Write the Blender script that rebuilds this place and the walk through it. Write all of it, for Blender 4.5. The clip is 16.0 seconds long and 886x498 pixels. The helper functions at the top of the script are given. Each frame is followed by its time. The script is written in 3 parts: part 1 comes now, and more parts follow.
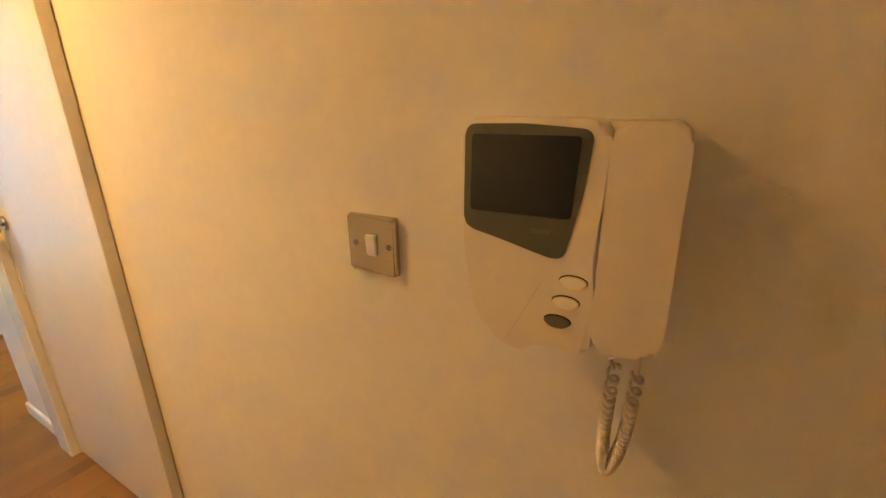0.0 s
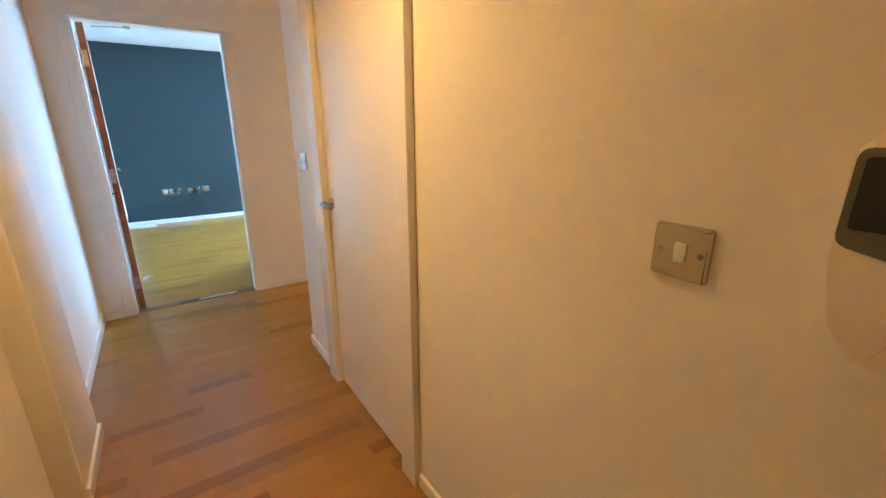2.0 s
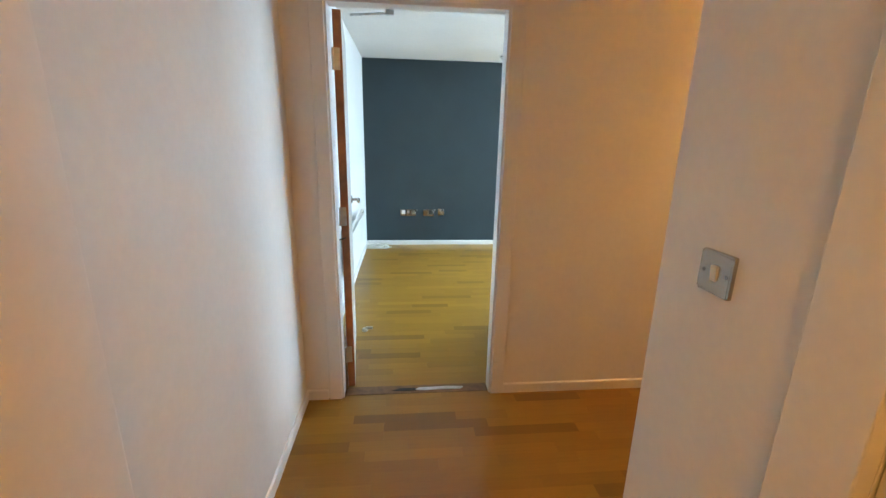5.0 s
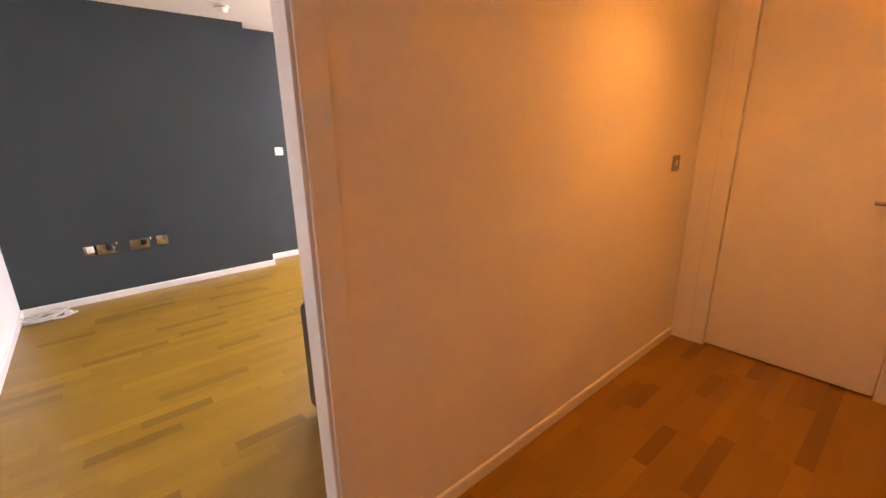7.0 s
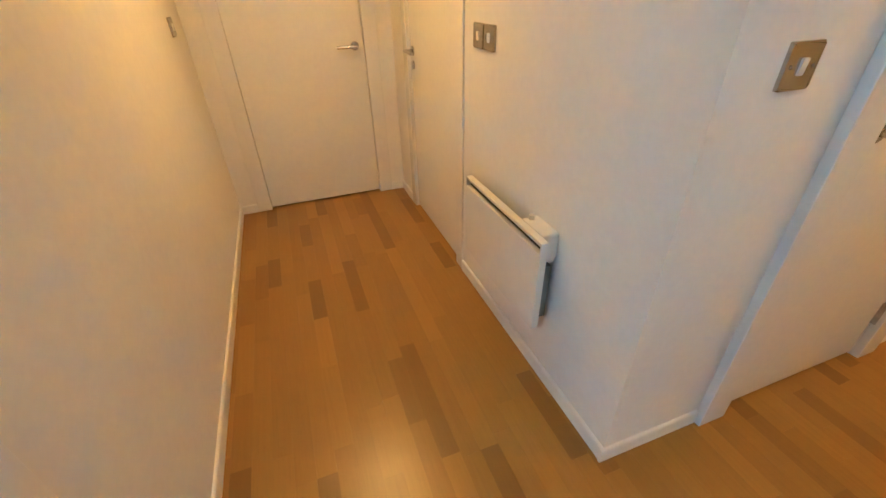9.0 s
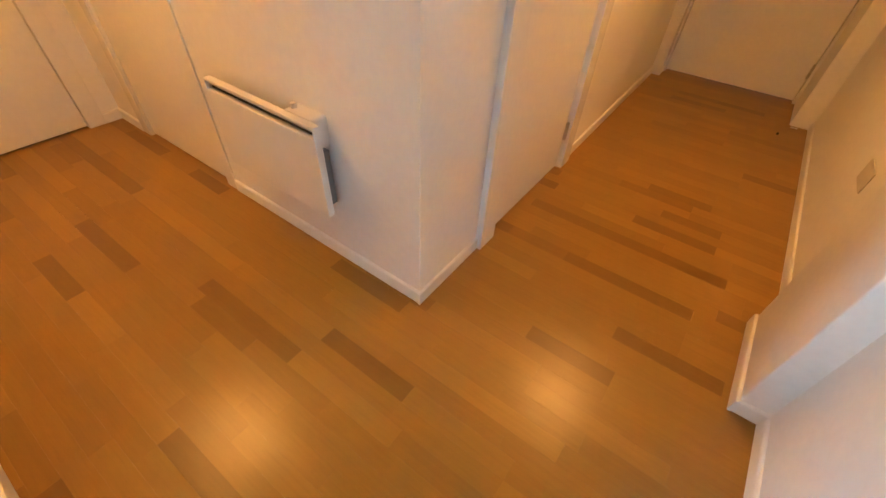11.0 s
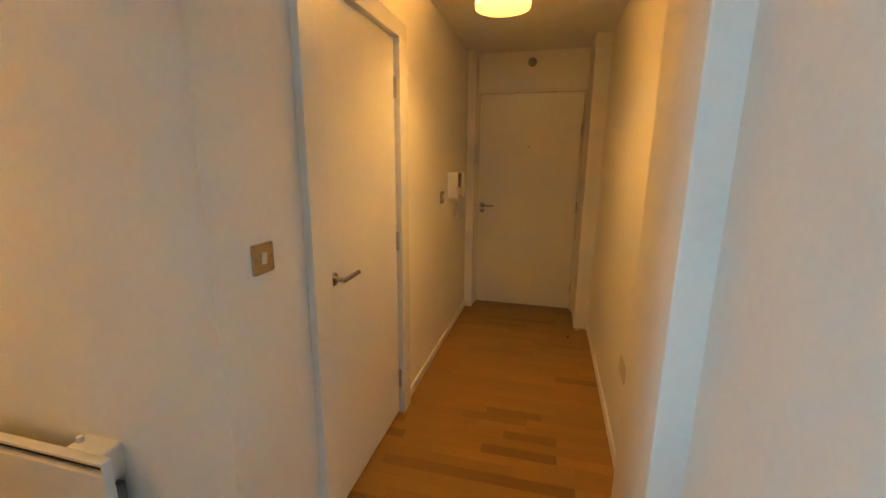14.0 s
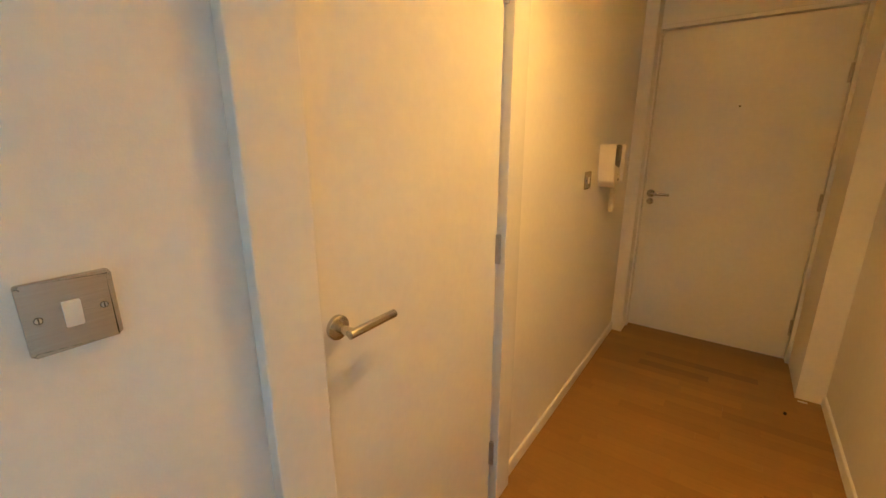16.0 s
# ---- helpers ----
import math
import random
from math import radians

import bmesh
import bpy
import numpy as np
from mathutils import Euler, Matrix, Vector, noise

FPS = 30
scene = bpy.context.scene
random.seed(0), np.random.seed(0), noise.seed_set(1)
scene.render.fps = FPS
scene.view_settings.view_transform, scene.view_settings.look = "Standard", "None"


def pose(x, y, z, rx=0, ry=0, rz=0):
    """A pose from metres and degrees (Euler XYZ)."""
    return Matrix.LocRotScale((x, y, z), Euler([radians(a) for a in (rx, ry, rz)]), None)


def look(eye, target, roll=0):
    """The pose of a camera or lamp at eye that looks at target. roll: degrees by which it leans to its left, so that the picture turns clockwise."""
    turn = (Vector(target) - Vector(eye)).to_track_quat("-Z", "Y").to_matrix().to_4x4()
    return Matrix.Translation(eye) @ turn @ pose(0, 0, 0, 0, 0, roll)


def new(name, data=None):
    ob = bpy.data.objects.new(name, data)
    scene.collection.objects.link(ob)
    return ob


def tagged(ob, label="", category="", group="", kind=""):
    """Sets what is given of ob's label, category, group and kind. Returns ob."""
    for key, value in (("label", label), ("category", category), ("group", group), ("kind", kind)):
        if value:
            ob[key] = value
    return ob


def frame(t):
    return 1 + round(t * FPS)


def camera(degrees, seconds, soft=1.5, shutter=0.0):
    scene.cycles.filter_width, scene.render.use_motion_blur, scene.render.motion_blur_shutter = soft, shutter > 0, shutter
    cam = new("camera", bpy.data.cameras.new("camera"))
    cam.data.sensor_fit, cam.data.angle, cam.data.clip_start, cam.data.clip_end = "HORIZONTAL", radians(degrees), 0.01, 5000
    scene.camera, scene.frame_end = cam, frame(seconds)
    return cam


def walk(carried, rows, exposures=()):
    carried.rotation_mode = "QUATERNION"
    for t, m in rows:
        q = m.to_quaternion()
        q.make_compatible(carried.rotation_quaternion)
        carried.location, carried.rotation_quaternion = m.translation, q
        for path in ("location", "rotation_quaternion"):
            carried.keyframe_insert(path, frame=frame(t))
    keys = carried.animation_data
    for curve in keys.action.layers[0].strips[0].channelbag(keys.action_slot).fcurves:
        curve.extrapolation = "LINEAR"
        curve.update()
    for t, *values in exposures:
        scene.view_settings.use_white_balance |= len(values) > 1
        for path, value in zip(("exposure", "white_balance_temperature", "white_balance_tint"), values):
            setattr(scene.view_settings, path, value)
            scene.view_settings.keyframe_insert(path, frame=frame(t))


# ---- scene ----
cam = camera(94.2, 16.0)
PATH = [
    (0, (-0.449, 0.699, 1.359), (1.202, 1.639, 0.734), -0.5),
    (0.5, (-0.352, 0.714, 1.344), (1.373, 1.506, 0.714), -0.1),
    (1, (-0.381, 0.701, 1.348), (1.291, 1.612, 0.735), 0.2),
    (1.5, (-0.546, 0.716, 1.364), (0.922, 1.942, 0.78), 0.2),
    (2, (-0.662, 0.768, 1.371), (0.417, 2.351, 0.797), -0.1),
    (2.5, (-0.662, 0.932, 1.356), (0.015, 2.735, 0.818), -0.1),
    (3, (-0.581, 1.172, 1.385), (-0.211, 3.07, 0.875), 0.3),
    (3.5, (-0.547, 1.416, 1.38), (-0.371, 3.342, 0.87), 0.7),
    (3.7, (-0.549, 1.553, 1.378), (-0.422, 3.484, 0.872), 0.7),
    (5.8, (-0.652, 2.83, 1.463), (-0.329, 4.734, 0.944), 0.8),
    (6, (-0.603, 2.965, 1.424), (-0.198, 4.854, 0.91), -0.1),
    (6.6, (-0.58, 3.318, 1.327), (0.305, 5.041, 0.831), -0.5),
    (7, (-0.517, 3.47, 1.376), (0.725, 4.939, 0.83), -0.9),
    (7.4, (-0.428, 3.636, 1.369), (1.154, 4.682, 0.734), -1.1),
    (7.5, (-0.427, 3.655, 1.376), (1.249, 4.562, 0.768), -0.5),
    (7.8, (-0.446, 3.779, 1.352), (1.383, 4.263, 0.702), 0.0),
    (8, (-0.436, 3.814, 1.375), (1.423, 4.057, 0.678), -0.4),
    (8.4, (-0.504, 3.894, 1.331), (1.311, 3.74, 0.506), -0.9),
    (8.5, (-0.506, 3.917, 1.337), (1.278, 3.671, 0.467), -0.5),
    (9, (-0.552, 3.981, 1.332), (1.033, 3.416, 0.251), -1.5),
    (9.5, (-0.547, 4.051, 1.311), (0.78, 3.27, 0.035), -1.9),
    (11.8, (-0.703, 4.042, 1.281), (-0.022, 2.692, -0.029), 2.7),
    (12, (-0.716, 4.026, 1.307), (-0.044, 2.585, 0.093), 2.7),
    (12.2, (-0.727, 4.032, 1.326), (-0.064, 2.5, 0.223), 2.4),
    (12.5, (-0.748, 4.036, 1.376), (-0.12, 2.384, 0.439), 2.0),
    (13, (-0.772, 4.03, 1.439), (-0.223, 2.238, 0.743), 2.0),
    (13.5, (-0.789, 4.044, 1.471), (-0.297, 2.176, 0.953), 0.9),
    (14, (-0.778, 4.034, 1.471), (-0.291, 2.144, 1.035), 0.4),
    (14.5, (-0.759, 3.928, 1.442), (-0.184, 2.059, 1.021), -0.1),
    (15, (-0.775, 3.687, 1.438), (-0.037, 1.881, 0.997), -0.1),
    (15.5, (-0.745, 3.442, 1.412), (0.176, 1.731, 0.934), -0.1),
    (16, (-0.619, 3.181, 1.385), (0.501, 1.608, 0.865), -0.1),
]
walk(cam, [(t, look(eye, target, roll)) for t, eye, target, roll in PATH],
     exposures=[(0.0, 0.68, 4600, 6), (0.5, 0.92, 4000, 8), (1.0, 0.93, 3870, 6), (1.5, 0.66, 3850, 6), (2.0, 0.38, 4400, 7), (2.5, 0.08, 4550, 8), (3.0, -0.08, 4600, 8),
                (3.7, -0.16, 4420, 8), (5.6, -0.16, 5800, 12), (6.0, -0.15, 5950, 13), (6.5, -0.13, 7120, 25), (7.0, -0.22, 7650, 48), (7.5, -0.12, 6150, 44), (8.0, 0.02, 5350, 20),
                (8.5, 0.32, 4250, 2), (9.0, 0.52, 4380, 2), (9.7, 0.68, 4300, 4), (11.8, 0.53, 6150, 23), (12.5, 0.44, 5550, 9), (13.0, 0.24, 5000, 3), (14.0, -0.08, 5150, 2), (15.0, 0.10, 5450, 2), (16.0, 0.37, 4850, 0)])

# ---- plan, metres ----
WEST, PIER, EAST = -1.170, -1.083, 0.0      # long corridor: west wall, its pier, east wall
SOUTH_B, NORTH, END = 3.250, 4.435, 2.365   # side corridor: south wall, north wall, end wall
CEIL, THICK = 2.40, 0.12
PIER_S, PIER_N = 2.54, 2.965
DEEP = 0.085                                # the wall round the living room doorway
LR_S, LR_W, LR_N, LR_N2, LR_E, LR_STEP = NORTH + DEEP, -1.135, 7.97, 8.20, 3.2, 0.85
WIN_S, WIN_N, WIN_SILL, WIN_HEAD = 5.8, 8.1, 0.12, 2.2    # east window
GL_W, GL_E, BAY_W, BAY_N = 1.85, 3.05, 1.75, 9.60         # glazed doors in the bay

# ---- world, window light, lamps ----
world = bpy.data.worlds.new("world")
scene.world = world
world.use_nodes = True
wn = world.node_tree.nodes
sky = wn.new("ShaderNodeTexSky")
sky.sky_type, sky.sun_disc, sky.sun_elevation, sky.sun_rotation = "NISHITA", False, radians(35), radians(200)
wn["Background"].inputs["Strength"].default_value = 0.1
world.node_tree.links.new(sky.outputs[0], wn["Background"].inputs["Color"])


def lamp(name, kind, power, colour, m, **props):
    data = bpy.data.lights.new(name, kind)
    data.energy, data.color = power, colour
    ob = new(name, data)
    ob.matrix_world = m
    return ob, data


sun, sun_data = lamp("sun", "SUN", 2.0, (1.0, 0.95, 0.88), look((0, 0, 20), (-6, -6, 12)))
sun_data.angle = radians(0.5)
DAY = (0.74, 0.94, 1.0)
mid_y, mid_x, mid_z = (WIN_S + WIN_N) / 2, (GL_W + GL_E) / 2, (WIN_SILL + WIN_HEAD) / 2
for centre, target, wide, tall, power in (((LR_E + 0.9, mid_y, 2.3), (0.6, mid_y, 0.0), WIN_N - WIN_S - 0.1, 1.7, 370.0),
                                          ((mid_x, BAY_N + 0.03, mid_z), (mid_x, 0, mid_z), GL_E - GL_W - 0.1, WIN_HEAD - WIN_SILL - 0.1, 450.0)):
    _, d = lamp("window_daylight", "AREA", power, DAY, look(centre, target))
    d.shape, d.size, d.size_y = "RECTANGLE", wide, tall
LAMPS = ((-0.52, 1.98), (1.36, 3.84))
SHADE_Z = 2.13
for lx, ly in LAMPS:
    _, d = lamp("bulb_light", "POINT", 62.0, (1.0, 0.455, 0.078), pose(lx, ly, SHADE_Z + 0.130))
    d.shadow_soft_size = 0.09


# ---- materials ----
def material(name):
    m = bpy.data.materials.new(name)
    m.use_nodes = True
    t = m.node_tree
    return m, t.nodes, t.links, t.nodes["Principled BSDF"]


def coords(n, l, scale=(1, 1, 1), world_space=True, offset=None):
    mp = n.new("ShaderNodeMapping")
    mp.inputs["Scale"].default_value = scale
    src = n.new("ShaderNodeNewGeometry").outputs["Position"] if world_space else n.new("ShaderNodeTexCoord").outputs["Object"]
    l.new(src, mp.inputs["Vector"])
    if offset:
        l.new(offset, mp.inputs["Location"])
    return mp.outputs[0]


def noise_tex(n, l, vec, scale, detail=4, rough=0.55):
    t = n.new("ShaderNodeTexNoise")
    t.inputs["Scale"].default_value, t.inputs["Detail"].default_value, t.inputs["Roughness"].default_value = scale, detail, rough
    l.new(vec, t.inputs["Vector"])
    return t.outputs["Fac"]


def ramp(n, l, fac, stops):
    r = n.new("ShaderNodeValToRGB")
    e = r.color_ramp.elements
    while len(e) < len(stops):
        e.new(0.5)
    for el, (p, c) in zip(e, stops):
        el.position, el.color = p, (*c, 1)
    l.new(fac, r.inputs["Fac"])
    return r.outputs["Color"]


def mixed(n, l, mode, fac, a, b):
    m = n.new("ShaderNodeMix")
    m.data_type, m.blend_type = "RGBA", mode
    m.inputs["Factor"].default_value = fac
    l.new(a, m.inputs[6])
    l.new(b, m.inputs[7])
    return m.outputs[2]


def bump(n, l, height, strength, distance, bsdf):
    b = n.new("ShaderNodeBump")
    b.inputs["Strength"].default_value, b.inputs["Distance"].default_value = strength, distance
    l.new(height, b.inputs["Height"])
    l.new(b.outputs[0], bsdf.inputs["Normal"])


def paint(name, colour, rough=0.6, spread=0.025, grain=260, strength=0.12, spec=0.35):
    """Painted surface: faint large mottling and fine roller stipple."""
    m, n, l, b = material(name)
    v = coords(n, l)
    big = ramp(n, l, noise_tex(n, l, v, 1.7, 5), [(0.3, [c * (1 - spread) for c in colour]), (0.7, [min(1, c * (1 + spread)) for c in colour])])
    fine = ramp(n, l, noise_tex(n, l, v, 38, 3), [(0.3, (0.965,) * 3), (0.7, (1.0,) * 3)])
    l.new(mixed(n, l, "MULTIPLY", 1.0, big, fine), b.inputs["Base Color"])
    b.inputs["Roughness"].default_value = rough
    b.inputs["Specular IOR Level"].default_value = spec
    bump(n, l, noise_tex(n, l, v, grain, 2), strength, 0.002, b)
    return m


def plain(name, colour, rough=0.4, metal=0.0, spread=0.05, scale=30):
    """Plastic, metal or rubber with slight wear."""
    m, n, l, b = material(name)
    v = coords(n, l)
    f = noise_tex(n, l, v, scale, 4)
    l.new(ramp(n, l, f, [(0.3, [c * (1 - spread) for c in colour]), (0.7, [min(1, c * (1 + spread)) for c in colour])]), b.inputs["Base Color"])
    r = n.new("ShaderNodeMapRange")
    r.inputs["To Min"].default_value, r.inputs["To Max"].default_value = rough * 0.85, rough * 1.2
    l.new(f, r.inputs["Value"])
    l.new(r.outputs[0], b.inputs["Roughness"])
    b.inputs["Metallic"].default_value = metal
    return m


def brushed(name, colour, axis):
    m, n, l, b = material(name)
    v = coords(n, l, tuple(12 if i == axis else 900 for i in range(3)))
    f = noise_tex(n, l, v, 1.0, 3)
    l.new(ramp(n, l, f, [(0.3, [c * 0.85 for c in colour]), (0.7, colour)]), b.inputs["Base Color"])
    b.inputs["Metallic"].default_value, b.inputs["Roughness"].default_value = 1.0, 0.22
    bump(n, l, f, 0.1, 0.0004, b)
    return m


def oak(name, joined=False):
    """Lacquered oak strips, each with its own tone and grain along x."""
    m, n, l, b = material(name)
    rnd = n.new("ShaderNodeNewGeometry").outputs["Random Per Island"] if joined else n.new("ShaderNodeObjectInfo").outputs["Random"]
    comb = n.new("ShaderNodeCombineXYZ")
    mul = n.new("ShaderNodeMath")
    mul.operation = "MULTIPLY"
    mul.inputs[1].default_value = 37.0
    l.new(rnd, mul.inputs[0])
    for i in range(3):
        l.new(mul.outputs[0], comb.inputs[i])
    tone = ramp(n, l, rnd, [(0.00, (0.190, 0.094, 0.0102)), (0.07, (0.207, 0.104, 0.0112)), (0.11, (0.259, 0.133, 0.0140)), (0.55, (0.282, 0.147, 0.0152)), (0.88, (0.300, 0.157, 0.0161)), (1.00, (0.334, 0.177, 0.0180))])
    v = coords(n, l, (1.6, 34, 34), offset=comb.outputs[0])
    grain = noise_tex(n, l, v, 3.0, 7, 0.62)
    gcol = ramp(n, l, grain, [(0.25, (0.84, 0.82, 0.78)), (0.5, (0.97, 0.965, 0.95)), (0.75, (1.06, 1.05, 1.03))])
    pores = noise_tex(n, l, coords(n, l, (9, 260, 260), offset=comb.outputs[0]), 2.0, 3)
    pcol = ramp(n, l, pores, [(0.30, (0.82, 0.79, 0.75)), (0.46, (1, 1, 1))])
    c = mixed(n, l, "MULTIPLY", 0.3, mixed(n, l, "MULTIPLY", 0.6, tone, gcol), pcol)
    l.new(c, b.inputs["Base Color"])
    wear = n.new("ShaderNodeMapRange")
    wear.inputs["To Min"].default_value, wear.inputs["To Max"].default_value = 0.285, 0.34
    l.new(noise_tex(n, l, coords(n, l), 1.3, 1), wear.inputs["Value"])
    l.new(wear.outputs[0], b.inputs["Roughness"])
    b.inputs["Specular IOR Level"].default_value = 0.45
    return m


def shade_cloth(name):
    m, n, l, b = material(name)
    n.remove(b)
    out = n["Material Output"]
    weave = ramp(n, l, noise_tex(n, l, coords(n, l, (1, 1, 1)), 420, 2), [(0.3, (0.92, 0.85, 0.70)), (0.7, (0.96, 0.90, 0.77))])
    d, t, mx = n.new("ShaderNodeBsdfDiffuse"), n.new("ShaderNodeBsdfTranslucent"), n.new("ShaderNodeMixShader")
    l.new(weave, d.inputs["Color"])
    l.new(weave, t.inputs["Color"])
    mx.inputs[0].default_value = 0.92
    l.new(d.outputs[0], mx.inputs[1])
    l.new(t.outputs[0], mx.inputs[2])
    l.new(mx.outputs[0], out.inputs["Surface"])
    return m


def glow(name, colour, strength):
    m, n, l, b = material(name)
    b.inputs["Base Color"].default_value = (0.9, 0.9, 0.85, 1)
    b.inputs["Emission Color"].default_value, b.inputs["Emission Strength"].default_value = (*colour, 1), strength
    return m


def glass(name):
    m, n, l, b = material(name)
    b.inputs["Base Color"].default_value = (1, 1, 1, 1)
    b.inputs["Transmission Weight"].default_value, b.inputs["Roughness"].default_value, b.inputs["IOR"].default_value = 1.0, 0.0, 1.45
    return m


WALL = paint("wall_paint_cream", (0.81, 0.785, 0.74))
WALL_LR = paint("wall_paint_white", (0.80, 0.80, 0.79))
CEILING = paint("ceiling_paint_white", (0.80, 0.79, 0.77), rough=0.8)
SLATE = paint("wall_paint_slate", (0.035, 0.048, 0.053), rough=0.7, spread=0.08)
GLOSS = paint("gloss_paint_white", (0.81, 0.79, 0.755), rough=0.33, spread=0.02, grain=90, strength=0.05, spec=0.5)
DOORPAINT = paint("door_paint_satin", (0.80, 0.78, 0.74), rough=0.27, spread=0.03, grain=120, strength=0.05, spec=0.5)
BARE = plain("bare_door_edge", (0.30, 0.115, 0.036), 0.6, spread=0.3, scale=14)
OAK, OAK_JOINED = oak("oak_strip"), oak("oak_strip_joined", True)
SUBFLOOR = plain("floor_joint", (0.13, 0.065, 0.018), 0.8)
STEEL_Y, STEEL_X = brushed("brushed_steel_y", (0.50, 0.46, 0.40), 1), brushed("brushed_steel_x", (0.50, 0.46, 0.40), 0)
CHROME = plain("satin_chrome", (0.50, 0.485, 0.46), 0.24, 1.0, 0.06)
HINGE = plain("hinge_steel", (0.50, 0.48, 0.45), 0.36, 1.0, 0.15)
ROCKER = plain("white_rocker_plastic", (0.78, 0.76, 0.71), 0.35, spread=0.02)
INTERCOM = plain("ivory_plastic", (0.75, 0.69, 0.57), 0.38, spread=0.03, scale=12)
BEZEL = plain("grey_plastic", (0.095, 0.095, 0.080), 0.32, spread=0.08)
SCREEN = plain("dark_screen", (0.006, 0.006, 0.005), 0.12)
BUTTON_PALE = plain("pale_cream_button", (0.86, 0.81, 0.70), 0.3, spread=0.02)
BUTTON_DARK = plain("olive_grey_button", (0.13, 0.12, 0.09), 0.35)
BLANK_PLATE = plain("aged_cream_plastic", (0.55, 0.50, 0.42), 0.5)
ALARM_GREY = plain("grey_alarm_plastic", (0.36, 0.33, 0.29), 0.45)
# dark grey that stands in for the shade behind the heater panels
HEATER_SHADE = plain("heater_gap_shade", (0.15, 0.16, 0.16), 0.45)
SLOT = plain("dark_gap", (0.02, 0.018, 0.016), 0.7)
HEATER = plain("heater_enamel", (0.74, 0.72, 0.67), 0.38, spread=0.03, scale=8)
BLACK = plain("black_leather", (0.012, 0.012, 0.013), 0.42, spread=0.3, scale=60)
CORD = plain("white_cable", (0.72, 0.70, 0.64), 0.45)
SHADE, BULB = shade_cloth("cream_shade_fabric"), glow("bulb_glow", (1.0, 0.50, 0.16), 16.0)
THRESH = plain("worn_threshold_wood", (0.16, 0.085, 0.035), 0.6, spread=0.35, scale=25)
ALU = plain("worn_aluminium", (0.62, 0.62, 0.62), 0.42, 1.0, 0.2)
GLASS = glass("window_glass")
GROUND = paint("outside_ground", (0.16, 0.16, 0.15), rough=0.9, spread=0.2)


# ---- mesh helpers ----
def mesh_object(name, bm, mat, smooth=False):
    me = bpy.data.meshes.new(name)
    bmesh.ops.recalc_face_normals(bm, faces=bm.faces)
    if smooth:
        for f in bm.faces:
            f.smooth = True
    bm.to_mesh(me)
    bm.free()
    me.materials.append(mat)
    if smooth:
        me.set_sharp_from_angle(angle=radians(40))
    return new(name, me)


def part(name, bm, mat, parent, label="", smooth=False):
    ob = mesh_object(name, bm, mat, smooth)
    ob.parent = parent
    return tagged(ob, label)


def thing(name, m, label, category, group="", kind=""):
    ob = new(name)
    ob.empty_display_size = 0.05
    ob.matrix_world = m
    return tagged(ob, label, category, group, kind)


def box(bm, x0, x1, y0, y1, z0, z1, bevel=0.0, seg=2):
    made = bmesh.ops.create_cube(bm, size=1.0)["verts"]
    bmesh.ops.scale(bm, vec=(abs(x1 - x0), abs(y1 - y0), abs(z1 - z0)), verts=made)
    bmesh.ops.translate(bm, vec=((x0 + x1) / 2, (y0 + y1) / 2, (z0 + z1) / 2), verts=made)
    if bevel:
        edges = list({e for v in made for e in v.link_edges})
        bmesh.ops.bevel(bm, geom=edges, offset=bevel, segments=seg, profile=0.5, affect="EDGES")
    return bm


def boxed(*args, **kw):
    return box(bmesh.new(), *args, **kw)


def tube(bm, pts, r, seg=10, cap=True):
    """A round tube along points; r is one radius or one for each point."""
    pts = [Vector(p) for p in pts]
    rs = r if isinstance(r, (list, tuple)) else [r] * len(pts)
    rings, side = [], None
    for i, p in enumerate(pts):
        d = (pts[min(i + 1, len(pts) - 1)] - pts[max(i - 1, 0)]).normalized()
        if side is None:
            side = d.orthogonal().normalized()
        else:
            side = (side - d * side.dot(d)).normalized()
        up = d.cross(side)
        rings.append([bm.verts.new(p + (side * math.cos(a) + up * math.sin(a)) * rs[i]) for a in (2 * math.pi * k / seg for k in range(seg))])
    for a, b in zip(rings, rings[1:]):
        for k in range(seg):
            bm.faces.new((a[k], a[(k + 1) % seg], b[(k + 1) % seg], b[k]))
    if cap:
        bm.faces.new(rings[0][::-1])
        bm.faces.new(rings[-1])
    return bm


def slab(bm, outline, y0, y1, bevel=0.0, seg=3):
    """An outline of (x, z) pushed from y0 (back) to y1 (front), its front edge rounded."""
    back = [bm.verts.new((x, y0, z)) for x, z in outline]
    front = [bm.verts.new((x, y1, z)) for x, z in outline]
    n = len(outline)
    bm.faces.new(back)
    f = bm.faces.new(front[::-1])
    for i in range(n):
        bm.faces.new((back[i], front[i], front[(i + 1) % n], back[(i + 1) % n]))
    if bevel:
        bmesh.ops.bevel(bm, geom=list(f.edges), offset=bevel, segments=seg, profile=0.5, affect="EDGES")
    return bm


def rounded(corners, r, n=5):
    """An outline with its corners rounded by r."""
    out = []
    for i, c in enumerate(corners):
        c, a, b = Vector(c), Vector(corners[i - 1]), Vector(corners[(i + 1) % len(corners)])
        k = min(r, (a - c).length * 0.45, (b - c).length * 0.45)
        p, q = c + (a - c).normalized() * k, c + (b - c).normalized() * k
        out += [tuple((1 - t) ** 2 * p + 2 * t * (1 - t) * c + t * t * q) for t in (j / n for j in range(n + 1))]
    return out


def disc(bm, x, z, r, y0, y1, seg=28, bevel=0.0):
    return slab(bm, [(x + r * math.cos(2 * math.pi * k / seg), z + r * math.sin(2 * math.pi * k / seg)) for k in range(seg)], y0, y1, bevel)


# ---- the shell: walls, ceiling ----
def wall(name, mat, label, boxes):
    bm = bmesh.new()
    for b in boxes:
        box(bm, *b)
    return tagged(mesh_object(name, bm, mat), label, "wall", kind="structure")


